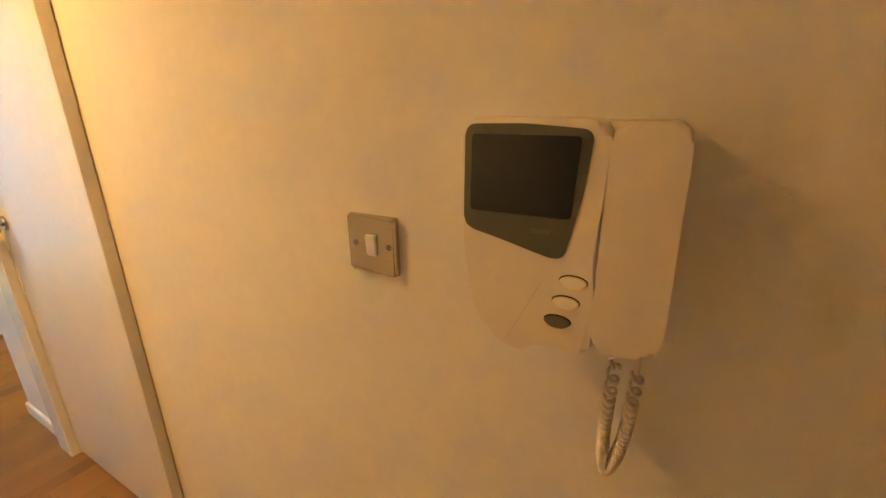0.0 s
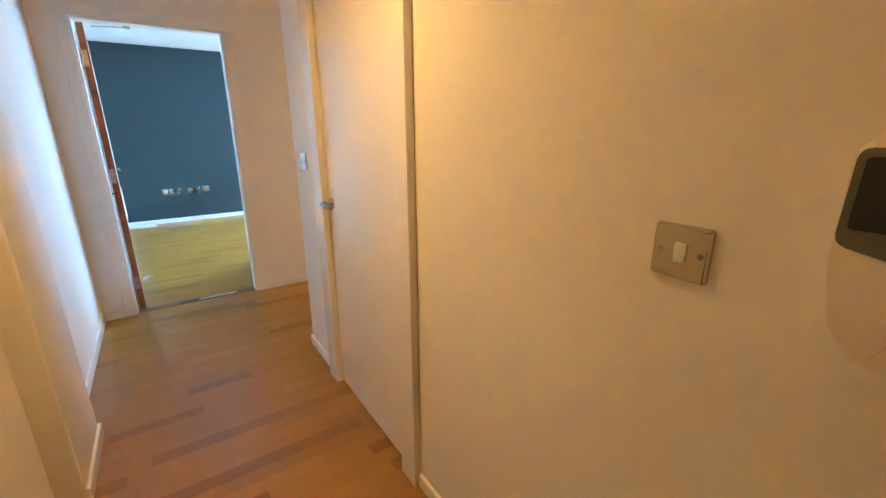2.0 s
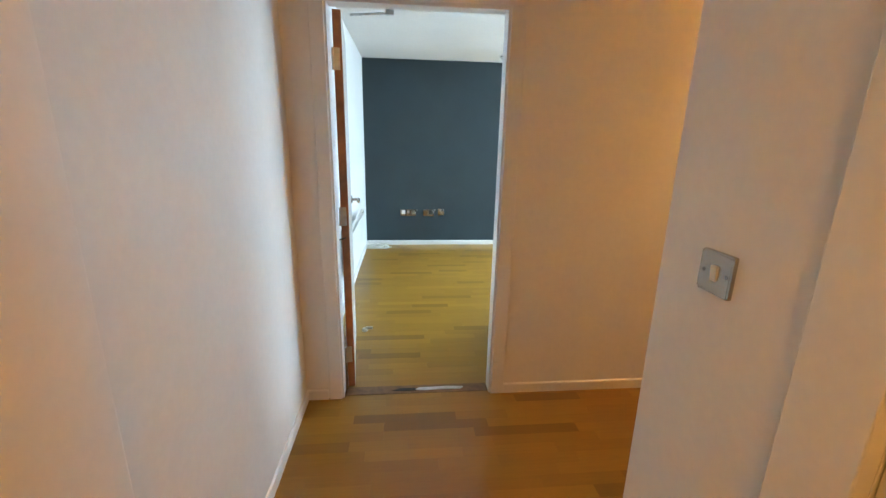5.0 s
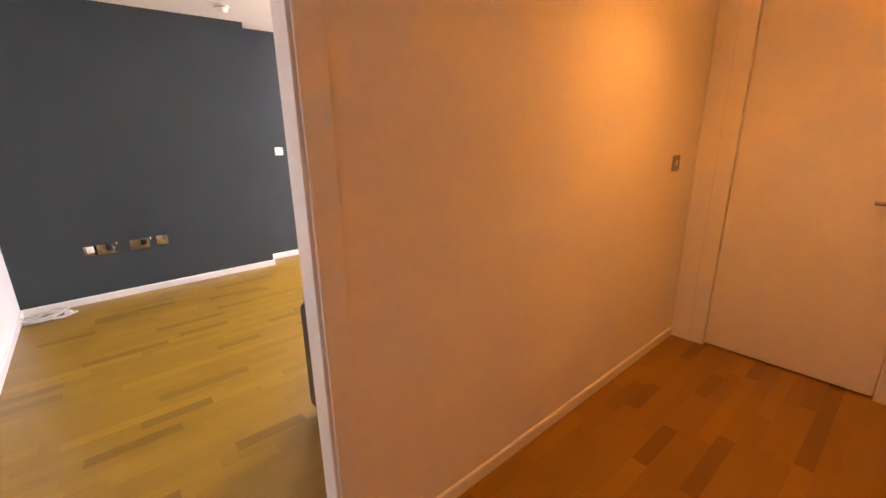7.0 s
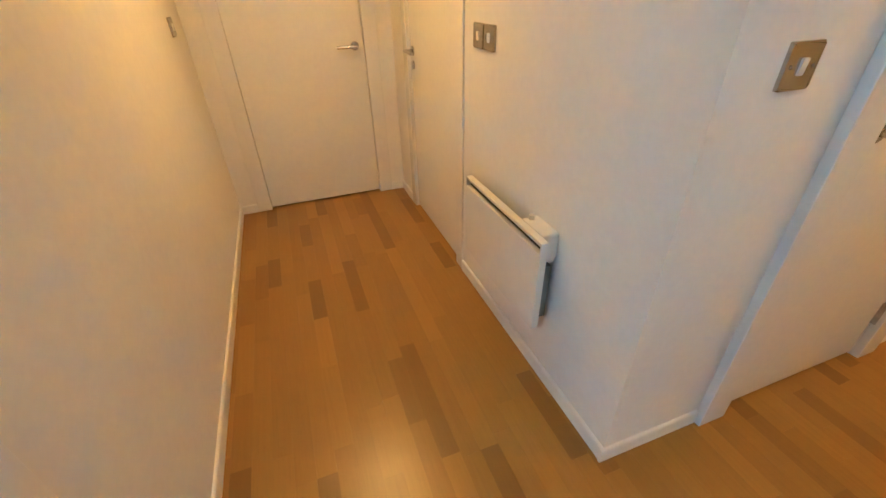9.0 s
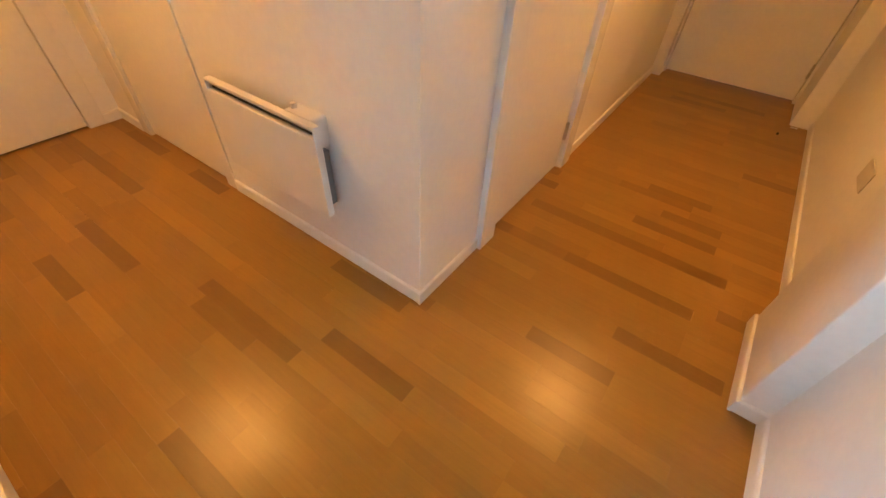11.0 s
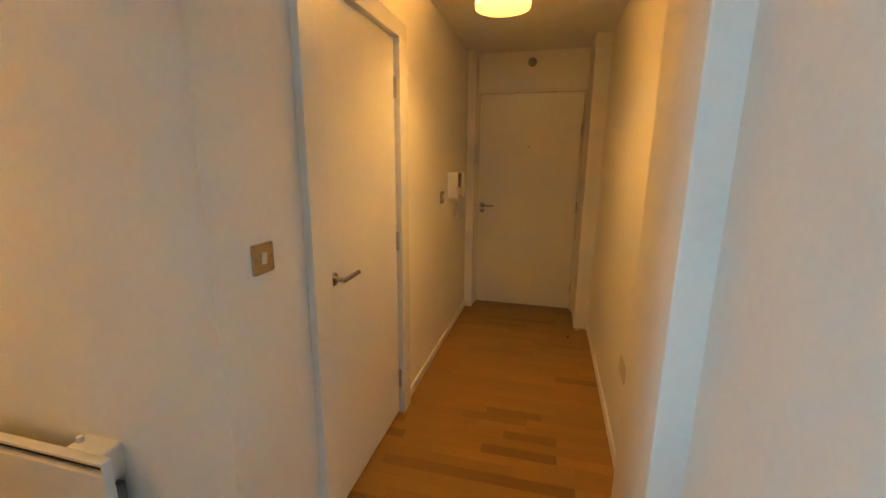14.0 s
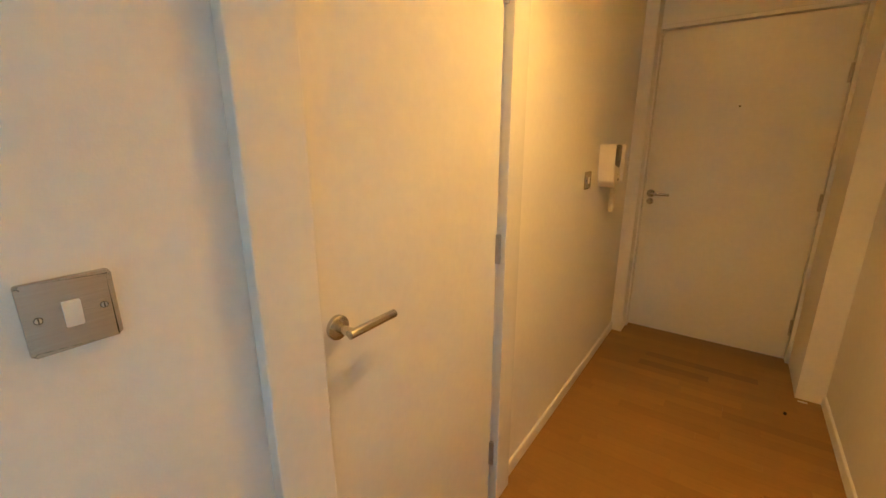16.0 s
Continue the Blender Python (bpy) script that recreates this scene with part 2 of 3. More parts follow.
H = CEIL
CUP_S, CUP_N, DOOR_H = 2.000, 2.738, 2.035          # cupboard opening
SD_W, SD_E = 1.250, 2.015                           # door in the side corridor's south wall
ED_S, ED_N = 3.440, 4.232                           # door in the end wall
LD_W, LD_E = -0.975, -0.122                         # doorway to the living room
FD_W, FD_E, FD_H = -1.030, -0.087, 2.05             # front door
wall("wall_east", WALL, "cream-painted corridor wall with a door opening", [
    (EAST, EAST + THICK, -0.2, CUP_S, 0, H), (EAST, EAST + THICK, CUP_N, SOUTH_B, 0, H), (EAST, EAST + THICK, CUP_S, CUP_N, DOOR_H, H)])
wall("wall_south_side", WALL, "cream-painted side corridor wall behind a heater", [
    (EAST + THICK, SD_W, SOUTH_B - THICK, SOUTH_B, 0, H), (SD_E, END + THICK, SOUTH_B - THICK, SOUTH_B, 0, H), (SD_W, SD_E, SOUTH_B - THICK, SOUTH_B, DOOR_H, H)])
wall("wall_end", WALL, "cream-painted end wall of the side corridor", [
    (END, END + THICK, SOUTH_B, ED_S, 0, H), (END, END + THICK, ED_N, NORTH, 0, H), (END, END + THICK, ED_S, ED_N, DOOR_H, H)])
wall("wall_north", WALL, "cream-painted wall with an open doorway", [
    (WEST - THICK, LD_W, NORTH, LR_S, 0, H), (LD_E, LR_E + THICK, NORTH, LR_S, 0, H), (LD_W, LD_E, NORTH, LR_S, DOOR_H, H)])
wall("wall_west", WALL, "cream-painted corridor wall with a shallow pier", [(WEST - THICK, WEST, -0.2, NORTH, 0, H)])
tagged(mesh_object("wall_pier", boxed(WEST - 0.02, PIER, PIER_S, PIER_N, 0, H, bevel=0.008, seg=3), WALL, True), "cream-painted shallow pier on the corridor wall", "wall", kind="structure")
wall("wall_boxing", WALL, "cream-painted boxing beside the front door", [(WEST, -1.050, 0.0, 0.446, 0, H)])
wall("wall_front", WALL, "cream-painted wall round the front door", [
    (FD_E + 0.012, EAST, 0.0, 0.15, 0, H), (WEST, FD_W, -0.14, 0.0, 0, H), (FD_E, EAST, -0.14, 0.0, 0, H), (FD_W, FD_E, -0.14, 0.0, FD_H, H)])
wall("wall_cupboard_back", WALL, "plain wall behind the cupboard", [(0.70, 0.78, 1.2, SOUTH_B - THICK, 0, H), (EAST + THICK, 0.70, 1.2, 1.28, 0, H)])
wall("wall_back_side", WALL, "plain wall behind a closed door", [(1.0, END + THICK, 2.2, 2.28, 0, H)])
wall("wall_back_end", WALL, "plain wall behind a closed door", [(END + 0.7, END + 0.78, 2.28, NORTH, 0, H)])
wall("wall_back_front", WALL, "plain wall of the landing", [(WEST - THICK, EAST + THICK, -0.9, -0.82, 0, H)])
wall("wall_living_west", WALL_LR, "white-painted living room wall", [(LR_W - THICK, LR_W, LR_S, LR_N2 + THICK, 0, H)])
wall("wall_living_north", SLATE, "dark slate blue accent wall", [(LR_W, LR_STEP, LR_N, LR_N2 + THICK, 0, H), ])
wall("wall_living_recess", SLATE, "dark slate blue wall set back in the corner", [(LR_STEP, BAY_W, LR_N2, LR_N2 + THICK, 0, H)])
wall("wall_living_bay", WALL_LR, "white-painted bay wall round the glazed doors", [
    (BAY_W - THICK, BAY_W, LR_N2 + THICK, BAY_N + THICK, 0, H), (BAY_W, GL_W, BAY_N, BAY_N + THICK, 0, H), (GL_E, LR_E, BAY_N, BAY_N + THICK, 0, H),
    (GL_W, GL_E, BAY_N, BAY_N + THICK, WIN_HEAD, H), (GL_W, GL_E, BAY_N, BAY_N + THICK, 0, WIN_SILL)])
wall("wall_living_south", WALL_LR, "white-painted face of the living room wall", [(LD_E + 0.07, LR_E, LR_S + 0.003, LR_S + 0.008, 0, H)])
wall("wall_living_east", WALL_LR, "white-painted living room wall with a large window", [
    (LR_E, LR_E + THICK, LR_S, WIN_S, 0, H), (LR_E, LR_E + THICK, WIN_N, BAY_N + THICK, 0, H), (LR_E, LR_E + THICK, WIN_S, WIN_N, 0, WIN_SILL), (LR_E, LR_E + THICK, WIN_S, WIN_N, WIN_HEAD, H)])
tagged(mesh_object("ceiling_hall", boxed(WEST - THICK, END + 0.8, -0.9, LR_S, H, H + 0.15), CEILING), "white-painted plaster ceiling over the hall", "ceiling", kind="structure")
tagged(mesh_object("ceiling_living", boxed(LR_W - THICK, LR_E + THICK, LR_S, BAY_N + THICK, H, H + 0.15), CEILING), "white-painted plaster ceiling over the living room", "ceiling", kind="structure")
tagged(mesh_object("ground", boxed(-60, 60, -60, 60, -3.2, -3.0), GROUND), "grey ground far below the window", "ground", kind="structure")


# ---- skirting boards ----
def baseboard(name, x0, y0, x1, y1, nx, ny, mat=GLOSS, h=0.060, t=0.011):
    """A skirting board along a wall from one floor point to another; (nx, ny) points into the room."""
    ob = tagged(new(name), "white gloss-painted low skirting board", "skirting board", kind="structure")
    bm = bmesh.new()
    d, nrm = Vector((x1 - x0, y1 - y0, 0)), Vector((nx, ny, 0))
    prof = [(0, 0), (t, 0), (t, h - 0.010), (t - 0.002, h - 0.004), (t - 0.006, h - 0.001), (0, h)]
    a = [bm.verts.new(Vector((x0, y0, 0)) + nrm * p + Vector((0, 0, z))) for p, z in prof]
    b = [bm.verts.new(Vector((x0, y0, 0)) + d + nrm * p + Vector((0, 0, z))) for p, z in prof]
    k = len(prof)
    for i in range(k):
        bm.faces.new((a[i], a[(i + 1) % k], b[(i + 1) % k], b[i]))
    bm.faces.new(a)
    bm.faces.new(b[::-1])
    part("board", bm, mat, ob)
    return ob


CUP_L = 0.118  # latch-side casing
CW = 0.108                                       # casing width round the hall doors
baseboard("baseboard_1", EAST, 0.15, EAST, CUP_S - CW, -1, 0)
baseboard("baseboard_2", EAST, CUP_N + CUP_L, EAST, SOUTH_B + 0.014, -1, 0)
baseboard("baseboard_3", EAST, SOUTH_B, SD_W - 0.08, SOUTH_B, 0, 1)
baseboard("baseboard_4", SD_E + 0.08, SOUTH_B, END, SOUTH_B, 0, 1)
baseboard("baseboard_5", LD_E + 0.075, NORTH, END, NORTH, 0, -1)
baseboard("baseboard_6", WEST, NORTH, LD_W - 0.075, NORTH, 0, -1)
baseboard("baseboard_7", WEST, PIER_N + 0.014, WEST, NORTH, 1, 0)
baseboard("baseboard_8", PIER, PIER_S, PIER, PIER_N + 0.014, 1, 0)
baseboard("baseboard_9", WEST, PIER_N, PIER, PIER_N, 0, 1)
baseboard("baseboard_10", WEST, 0.446, WEST, PIER_S, 1, 0)
baseboard("baseboard_11", LR_W, LR_N, LR_STEP + 0.014, LR_N, 0, -1)
baseboard("baseboard_12", LR_STEP, LR_N2, BAY_W, LR_N2, 0, -1)
baseboard("baseboard_13", LR_W, LR_S, LR_W, LR_N, 1, 0)
baseboard("baseboard_14", LR_STEP, LR_N, LR_STEP, LR_N2, 1, 0)
baseboard("baseboard_15", END, ED_N + 0.09, END, NORTH, -1, 0)
baseboard("baseboard_16", END, SOUTH_B, END, ED_S - 0.09, -1, 0)


# ---- doors ----
def lever(parent, x, y, z, way, key=False):
    """A round-rose lever handle on the face y of a door, its lever pointing along way (+1 or -1 in x)."""
    h = part("door_handle", disc(bmesh.new(), x, z, 0.026, y, y - 0.009, 32, 0.002), CHROME, parent, "satin chrome lever handle", True)
    part("neck", tube(bmesh.new(), [(x, y - 0.006, z), (x, y - 0.050, z)], 0.0095, 16), CHROME, h, "", True)
    part("lever", tube(bmesh.new(), [(x - way * 0.012, y - 0.050, z), (x - way * 0.010, y - 0.050, z), (x + way * 0.118, y - 0.050, z), (x + way * 0.120, y - 0.050, z)], [0.006, 0.0095, 0.0095, 0.008], 18), CHROME, h, "", True)
    if key:
        part("keyhole_plate", disc(bmesh.new(), x, z - 0.075, 0.024, y, y - 0.008, 28, 0.002), CHROME, h, "", True)


def hinge(parent, x, y, z, tall=0.10):
    h = part("hinge", boxed(x - 0.008, x + 0.008, y - 0.0025, y + 0.004, z - tall / 2, z + tall / 2, bevel=0.001), HINGE, parent, "steel butt hinge")
    part("knuckle", tube(bmesh.new(), [(x, y - 0.006, z - tall / 2), (x, y - 0.006, z + tall / 2)], 0.006, 12), HINGE, h, "", True)


def door(name, m, wide, high, label, side=1, casing=CW, proud=0.03, recess=0.02, handle_z=1.015, key=False, hinges=True, lining=THICK, set_in=0.06, latch=None):
    """A closed flush door in a wall whose face is y = 0, seen from -y. side: +1 with its hinges at +x."""
    d = thing(name, m, label, "door", kind="structure")
    w = wide / 2
    left, right = (latch or casing, casing) if side > 0 else (casing, latch or casing)
    leaf = part("door_leaf", boxed(-w + 0.003, w - 0.003, recess, recess + 0.042, 0.012, high - 0.003, bevel=0.0015), DOORPAINT, d)
    fr = part("door_frame", boxed(-w - left, w + right, -proud, 0.0, high, high + casing * 0.72, bevel=0.003), DOORPAINT, d, "white satin-painted door casing")
    part("jamb", boxed(-w - left, -w, -proud, 0.0, 0, high, bevel=0.003), DOORPAINT, fr)
    part("jamb", boxed(w, w + right, -proud, 0.0, 0, high, bevel=0.003), DOORPAINT, fr)
    part("lining", boxed(-w - 0.001, -w + 0.012, recess + 0.045, lining, 0, high), GLOSS, fr)
    part("lining", boxed(w - 0.012, w + 0.001, recess + 0.045, lining, 0, high), GLOSS, fr)
    lever(leaf, -side * (w - set_in), recess, handle_z, side, key)
    if hinges:
        for z in (0.225, 1.030, 1.805):
            hinge(leaf, side * (w - 0.004), recess - 0.004, z)
    return d


def facing(x, y, turn):
    return pose(x, y, 0, 0, 0, turn)


door("door_1", facing(EAST, (CUP_S + CUP_N) / 2, -90), CUP_N - CUP_S, DOOR_H, "closed white flush cupboard door with lever handle", side=1, proud=0.030, recess=0.002, latch=CUP_L, set_in=0.056)
door("door_2", facing((SD_W + SD_E) / 2, SOUTH_B, 180), SD_E - SD_W, DOOR_H, "closed white flush bathroom door with lever handle", side=1, casing=0.08, key=True, proud=0.010, recess=0.012, hinges=False)
door("door_3", facing(END, (ED_S + ED_N) / 2, -90), ED_N - ED_S, DOOR_H, "closed white flush door at corridor end", side=-1, casing=0.09, proud=0.012, recess=0.012, hinges=False)
front = door("door_4", facing((FD_W + FD_E) / 2, 0.0, 180), FD_E - FD_W, FD_H, "closed cream front door with spyhole and lever", side=1, casing=0.035, proud=0.018, recess=0.018, handle_z=1.01, hinges=False, lining=0.14, set_in=0.045)
part("spyhole", disc(bmesh.new(), -0.0, 1.57, 0.007, 0.018, 0.011, 20, 0.002), CHROME, front, "brass-rimmed spyhole", True)
for z in (0.23, 1.02, 1.72):
    hinge(front, (FD_E - FD_W) / 2 - 0.006, 0.016, z, 0.10)
part("keyhole_plate", disc(bmesh.new(), -(FD_E - FD_W) / 2 + 0.045, 0.955, 0.022, 0.018, 0.010, 24, 0.002), CHROME, front, "chrome keyhole plate", True)

# the open living room door and its frame
ld = thing("door_5", pose(LD_W, NORTH, 0), "open white flush door with a bare brown edge", "door", kind="structure")
lw = LD_E - LD_W
lf = part("door_frame", boxed(-0.068, lw + 0.075, -0.012, 0.0, DOOR_H, DOOR_H + 0.065, bevel=0.003), GLOSS, ld, "white gloss-painted door casing")
part("jamb", boxed(-0.068, 0.0, -0.012, 0.0, 0, DOOR_H, bevel=0.003), GLOSS, lf)
part("jamb", boxed(lw, lw + 0.075, -0.012, 0.0, 0, DOOR_H, bevel=0.003), GLOSS, lf)
part("jamb", boxed(lw, lw + 0.068, DEEP + 0.010, DEEP + 0.020, 0, DOOR_H, bevel=0.003), GLOSS, lf)
part("lining", boxed(-0.001, 0.010, 0.0, DEEP - 0.004, 0, DOOR_H, bevel=0.002), GLOSS, lf)
part("lining", boxed(lw - 0.010, lw + 0.001, 0.0, DEEP, 0, DOOR_H, bevel=0.002), GLOSS, lf)
part("lining", boxed(0.010, lw - 0.010, 0.0, DEEP, DOOR_H - 0.014, DOOR_H + 0.001), GLOSS, lf)
leaf = part("door_leaf", boxed(0.0, 0.042, 0.0, 0.772, 0.010, DOOR_H - 0.018, bevel=0.001), DOORPAINT, ld)
leaf.matrix_local = pose(0.020, 0.100, 0, 0, 0, 6.0)
part("edge", boxed(0.0015, 0.0405, -0.0025, 0.0, 0.012, DOOR_H - 0.020), BARE, leaf, "bare reddish-brown timber door edge")
for z in (0.22, 1.03, 1.80):
    part("hinge", boxed(0.001, 0.030, -0.0045, -0.0025, z - 0.05, z + 0.05, bevel=0.0006), HINGE, leaf, "dull steel butt hinge")
    part("knuckle", tube(bmesh.new(), [(-0.004, -0.006, z - 0.05), (-0.004, -0.006, z + 0.05)], 0.0055, 12), HINGE, leaf, "", True)
hx = part("door_handle", tube(bmesh.new(), [(0.042, 0.712, 1.02), (0.051, 0.712, 1.02)], 0.026, 28), CHROME, leaf, "satin chrome lever handle", True)
part("neck", tube(bmesh.new(), [(0.048, 0.712, 1.02), (0.092, 0.712, 1.02)], 0.0095, 14), CHROME, hx, "", True)
part("lever", tube(bmesh.new(), [(0.092, 0.724, 1.02), (0.092, 0.594, 1.02)], 0.0095, 16), CHROME, hx, "", True)
part("latch_pin", tube(bmesh.new(), [(-0.012, -0.012, 0.905), (0.020, -0.004, 0.915)], 0.004, 8), SLOT, leaf, "dark bent pin in the door edge")

closer = thing("door_closer", pose(LD_W + 0.10, LR_S + 0.06, DOOR_H - 0.03), "small grey door closer arm over the doorway", "door closer")
part("arm", tube(bmesh.new(), [(0.0, 0.0, 0.0), (0.10, -0.02, 0.004), (0.19, -0.045, 0.004)], 0.006, 10), ALU, closer, "", True)
part("bracket", boxed(0.17, 0.21, -0.055, -0.03, -0.004, 0.034, bevel=0.002), ALU, closer)

# threshold strip, partly broken
th = thing("threshold_strip", pose(0, NORTH + 0.056, 0), "worn brown threshold strip with broken metal trim", "threshold", kind="structure")
bm = bmesh.new()
box(bm, LD_W + 0.016, LD_E - 0.016, -0.038, 0.040, -0.004, 0.0035, bevel=0.002)
part("strip", bm, THRESH, th)
bm = bmesh.new()
slab(bm, [(-0.56, -0.010), (-0.50, -0.019), (-0.40, -0.012), (-0.29, -0.016), (-0.275, 0.006), (-0.36, 0.014), (-0.47, 0.010), (-0.54, 0.008)], 0, -0.003)
bmesh.ops.rotate(bm, verts=bm.verts, cent=(0, 0, 0), matrix=Matrix.Rotation(radians(-90), 3, "X"))
bmesh.ops.translate(bm, verts=bm.verts, vec=(0, 0, 0.005))
part("metal_trim", bm, ALU, th, "torn silver metal trim")
bm = bmesh.new()
slab(bm, [(-0.70, -0.012), (-0.62, -0.020), (-0.555, -0.016), (-0.56, 0.010), (-0.65, 0.008)], 0, -0.002)
bmesh.ops.rotate(bm, verts=bm.verts, cent=(0, 0, 0), matrix=Matrix.Rotation(radians(-90), 3, "X"))
bmesh.ops.translate(bm, verts=bm.verts, vec=(0, 0, 0.0045))
part("glue_patch", bm, SLOT, th, "dark glue left on the strip")


# ---- electrical plates ----
def square(w, h, r=0.004):
    return rounded([(-w / 2, -h / 2), (w / 2, -h / 2), (w / 2, h / 2), (-w / 2, h / 2)], r)


def switch(m, label, steel, group, rocker=True):
    s = thing("light_switch", m, label, "light switch", group)
    part("plate", slab(bmesh.new(), square(0.086, 0.086, 0.004), 0.0, -0.0080, 0.0055, 4), steel, s, "brushed steel plate", True)
    for x in (-0.030, 0.030):
        sc = part("screw", disc(bmesh.new(), x, 0, 0.0034, -0.0070, -0.0094, 14, 0.0008), HINGE, s, "small steel screw", True)
        part("screw_recess", disc(bmesh.new(), x, 0, 0.0041, -0.0070, -0.0083, 16), SLOT, sc, "dark ring round the screw")
        part("screw_slot", boxed(x - 0.0006, x + 0.0006, -0.0097, -0.0093, -0.003, 0.003), SLOT, sc, "dark screw slot")
    if rocker:
        bm = slab(bmesh.new(), square(0.0165, 0.031, 0.0012), -0.004, -0.0120, 0.0012)
        bmesh.ops.rotate(bm, verts=bm.verts, cent=(0, -0.006, 0), matrix=Matrix.Rotation(radians(5), 3, "X"))
        part("rocker", bm, ROCKER, s, "white plastic rocker", True)
    return s


switch(pose(EAST, 1.068, 1.180, 0, 0, -90), "brushed steel light switch beside the door intercom", STEEL_Y, "hall switches")
switch(pose(EAST, 3.069, 1.189, 0, 0, -90), "brushed steel light switch beside the cupboard door", STEEL_Y, "hall switches")
switch(pose(0.932, SOUTH_B, 1.168, 0, 0, 180), "brushed steel light switch above the wall heater", STEEL_X, "hall switches")
switch(pose(1.024, SOUTH_B, 1.168, 0, 0, 180), "brushed steel light switch paired above the heater", STEEL_X, "hall switches")
switch(pose(2.045, NORTH, 1.186), "dull steel light switch near the end door", STEEL_X, "hall switches")
lrs = thing("light_switch", pose(1.13, LR_N2, 1.20), "small white plastic switch on slate wall", "light switch")
part("plate", slab(bmesh.new(), square(0.086, 0.086, 0.006), 0, -0.009, 0.003), ROCKER, lrs, "", True)
part("rocker", slab(bmesh.new(), square(0.018, 0.032, 0.002), -0.008, -0.012, 0.001), ROCKER, lrs, "", True)


def socket(m, wide, gangs, label, face, blank=False, toggles=True):
    s = thing("wall_socket", m, label, "socket", "sockets")
    part("plate", slab(bmesh.new(), square(wide, 0.086, 0.004), 0, -0.0040 if blank else -0.007, 0.001 if blank else 0.0028), face, s, "", True)
    for g in range(0 if blank else gangs):
        gx = (g - (gangs - 1) / 2) * 0.062
        part("insert", slab(bmesh.new(), square(0.050, 0.054, 0.003), -0.006, -0.0085, 0.001), ROCKER, s, "white socket insert", True)
        s.children[-1].location = (gx, 0, -0.008)
        for px, pz, w, h in ((0, 0.008, 0.003, 0.007), (-0.011, -0.012, 0.006, 0.003), (0.011, -0.012, 0.006, 0.003)):
            part("pin_hole", boxed(gx + px - w / 2, gx + px + w / 2, -0.0092, -0.008, pz - h / 2 - 0.004, pz + h / 2 - 0.004), SLOT, s, "dark pin hole")
        if toggles:
            part("toggle", slab(bmesh.new(), square(0.010, 0.017, 0.001), -0.006, -0.011, 0.001), ROCKER, s, "white rocker", True)
            s.children[-1].location = (gx + (0.022 if g else -0.022), 0, 0.030)
    return s


for x, w, g, lab, blank in ((-0.626, 0.086, 1, "steel aerial outlet plate on slate wall", False), (-0.497, 0.146, 2, "steel double socket low on slate wall", False),
                            (-0.250, 0.146, 2, "steel double socket low on slate wall", False), (-0.110, 0.086, 1, "blank steel outlet plate on slate wall", True)):
    socket(pose(x, LR_N, 0.46), w, g, lab, STEEL_X, blank, g == 2)
socket(pose(WEST, 2.06, 0.475, 0, 0, 90), 0.146, 2, "cream blank double plate low on corridor wall", BLANK_PLATE, True)

# ---- door intercom ----
ic = thing("door_intercom", pose(EAST, 0.79, 1.235, 0, 0, -90), "ivory plastic video door intercom with handset", "intercom")
body_line = rounded([(-0.115, 0.122), (0.036, 0.119), (0.034, 0.050), (0.030, -0.020), (0.036, -0.060), (0.037, -0.126), (0.012, -0.124), (-0.020, -0.124), (-0.040, -0.138), (-0.066, -0.133), (-0.098, -0.100), (-0.113, -0.020)], 0.016)
part("body", slab(bmesh.new(), body_line, 0, -0.046, 0.008, 4), INTERCOM, ic, "", True)
bez = part("screen_bezel", slab(bmesh.new(), rounded([(-0.111, 0.115), (-0.045, 0.1155), (0.021, 0.110), (0.015, 0.045), (0.001, -0.021), (-0.026, -0.016), (-0.065, -0.006), (-0.112, 0.004)], 0.012), -0.044, -0.0485, 0.002), BEZEL, ic, "dark grey plastic screen surround", True)
part("screen", slab(bmesh.new(), rounded([(-0.1025, 0.105), (0.010, 0.104), (0.006, 0.024), (-0.1035, 0.024)], 0.005), -0.048, -0.0495, 0.0008), SCREEN, bez, "black glossy screen", True)
part("maker_mark", boxed(-0.034, -0.014, -0.0490, -0.0484, 0.006, 0.011), BUTTON_DARK, bez, "small grey plain mark")


def oval(x, z, a, b, n=28):
    return [(x + a * math.cos(2 * math.pi * k / n), z + b * math.sin(2 * math.pi * k / n)) for k in range(n)]


for x, z, mat, lab in ((0.014, -0.042, BUTTON_PALE, "ivory oval button"), (0.008, -0.066, BUTTON_PALE, "ivory oval button"), (0.001, -0.090, BUTTON_DARK, "dark olive oval button")):
    bt = part("button", slab(bmesh.new(), oval(x, z, 0.0140, 0.0064), -0.044, -0.0500, 0.0022), mat, ic, lab, True)
    part("button_rim", slab(bmesh.new(), oval(x, z + 0.0006, 0.0150, 0.0072), -0.044, -0.0464, 0.0), SLOT, bt)
part("seam", slab(bmesh.new(), [(-0.021, -0.050), (-0.0203, -0.050), (-0.0563, -0.128), (-0.057, -0.128)], -0.044, -0.0464), BLANK_PLATE, ic, "fine moulded seam")
hs_line = rounded([(0.040, 0.116), (0.099, 0.116), (0.102, -0.070), (0.094, -0.092), (0.054, -0.094), (0.040, -0.086)], 0.015)
part("handset", slab(bmesh.new(), hs_line, -0.030, -0.080, 0.006, 4), INTERCOM, ic, "smooth ivory handset", True)
part("handset_cradle", slab(bmesh.new(), rounded([(0.010, 0.117), (0.094, 0.117), (0.096, -0.074), (0.088, -0.104), (0.020, -0.120)], 0.010), 0, -0.040, 0.003), INTERCOM, ic, "", True)


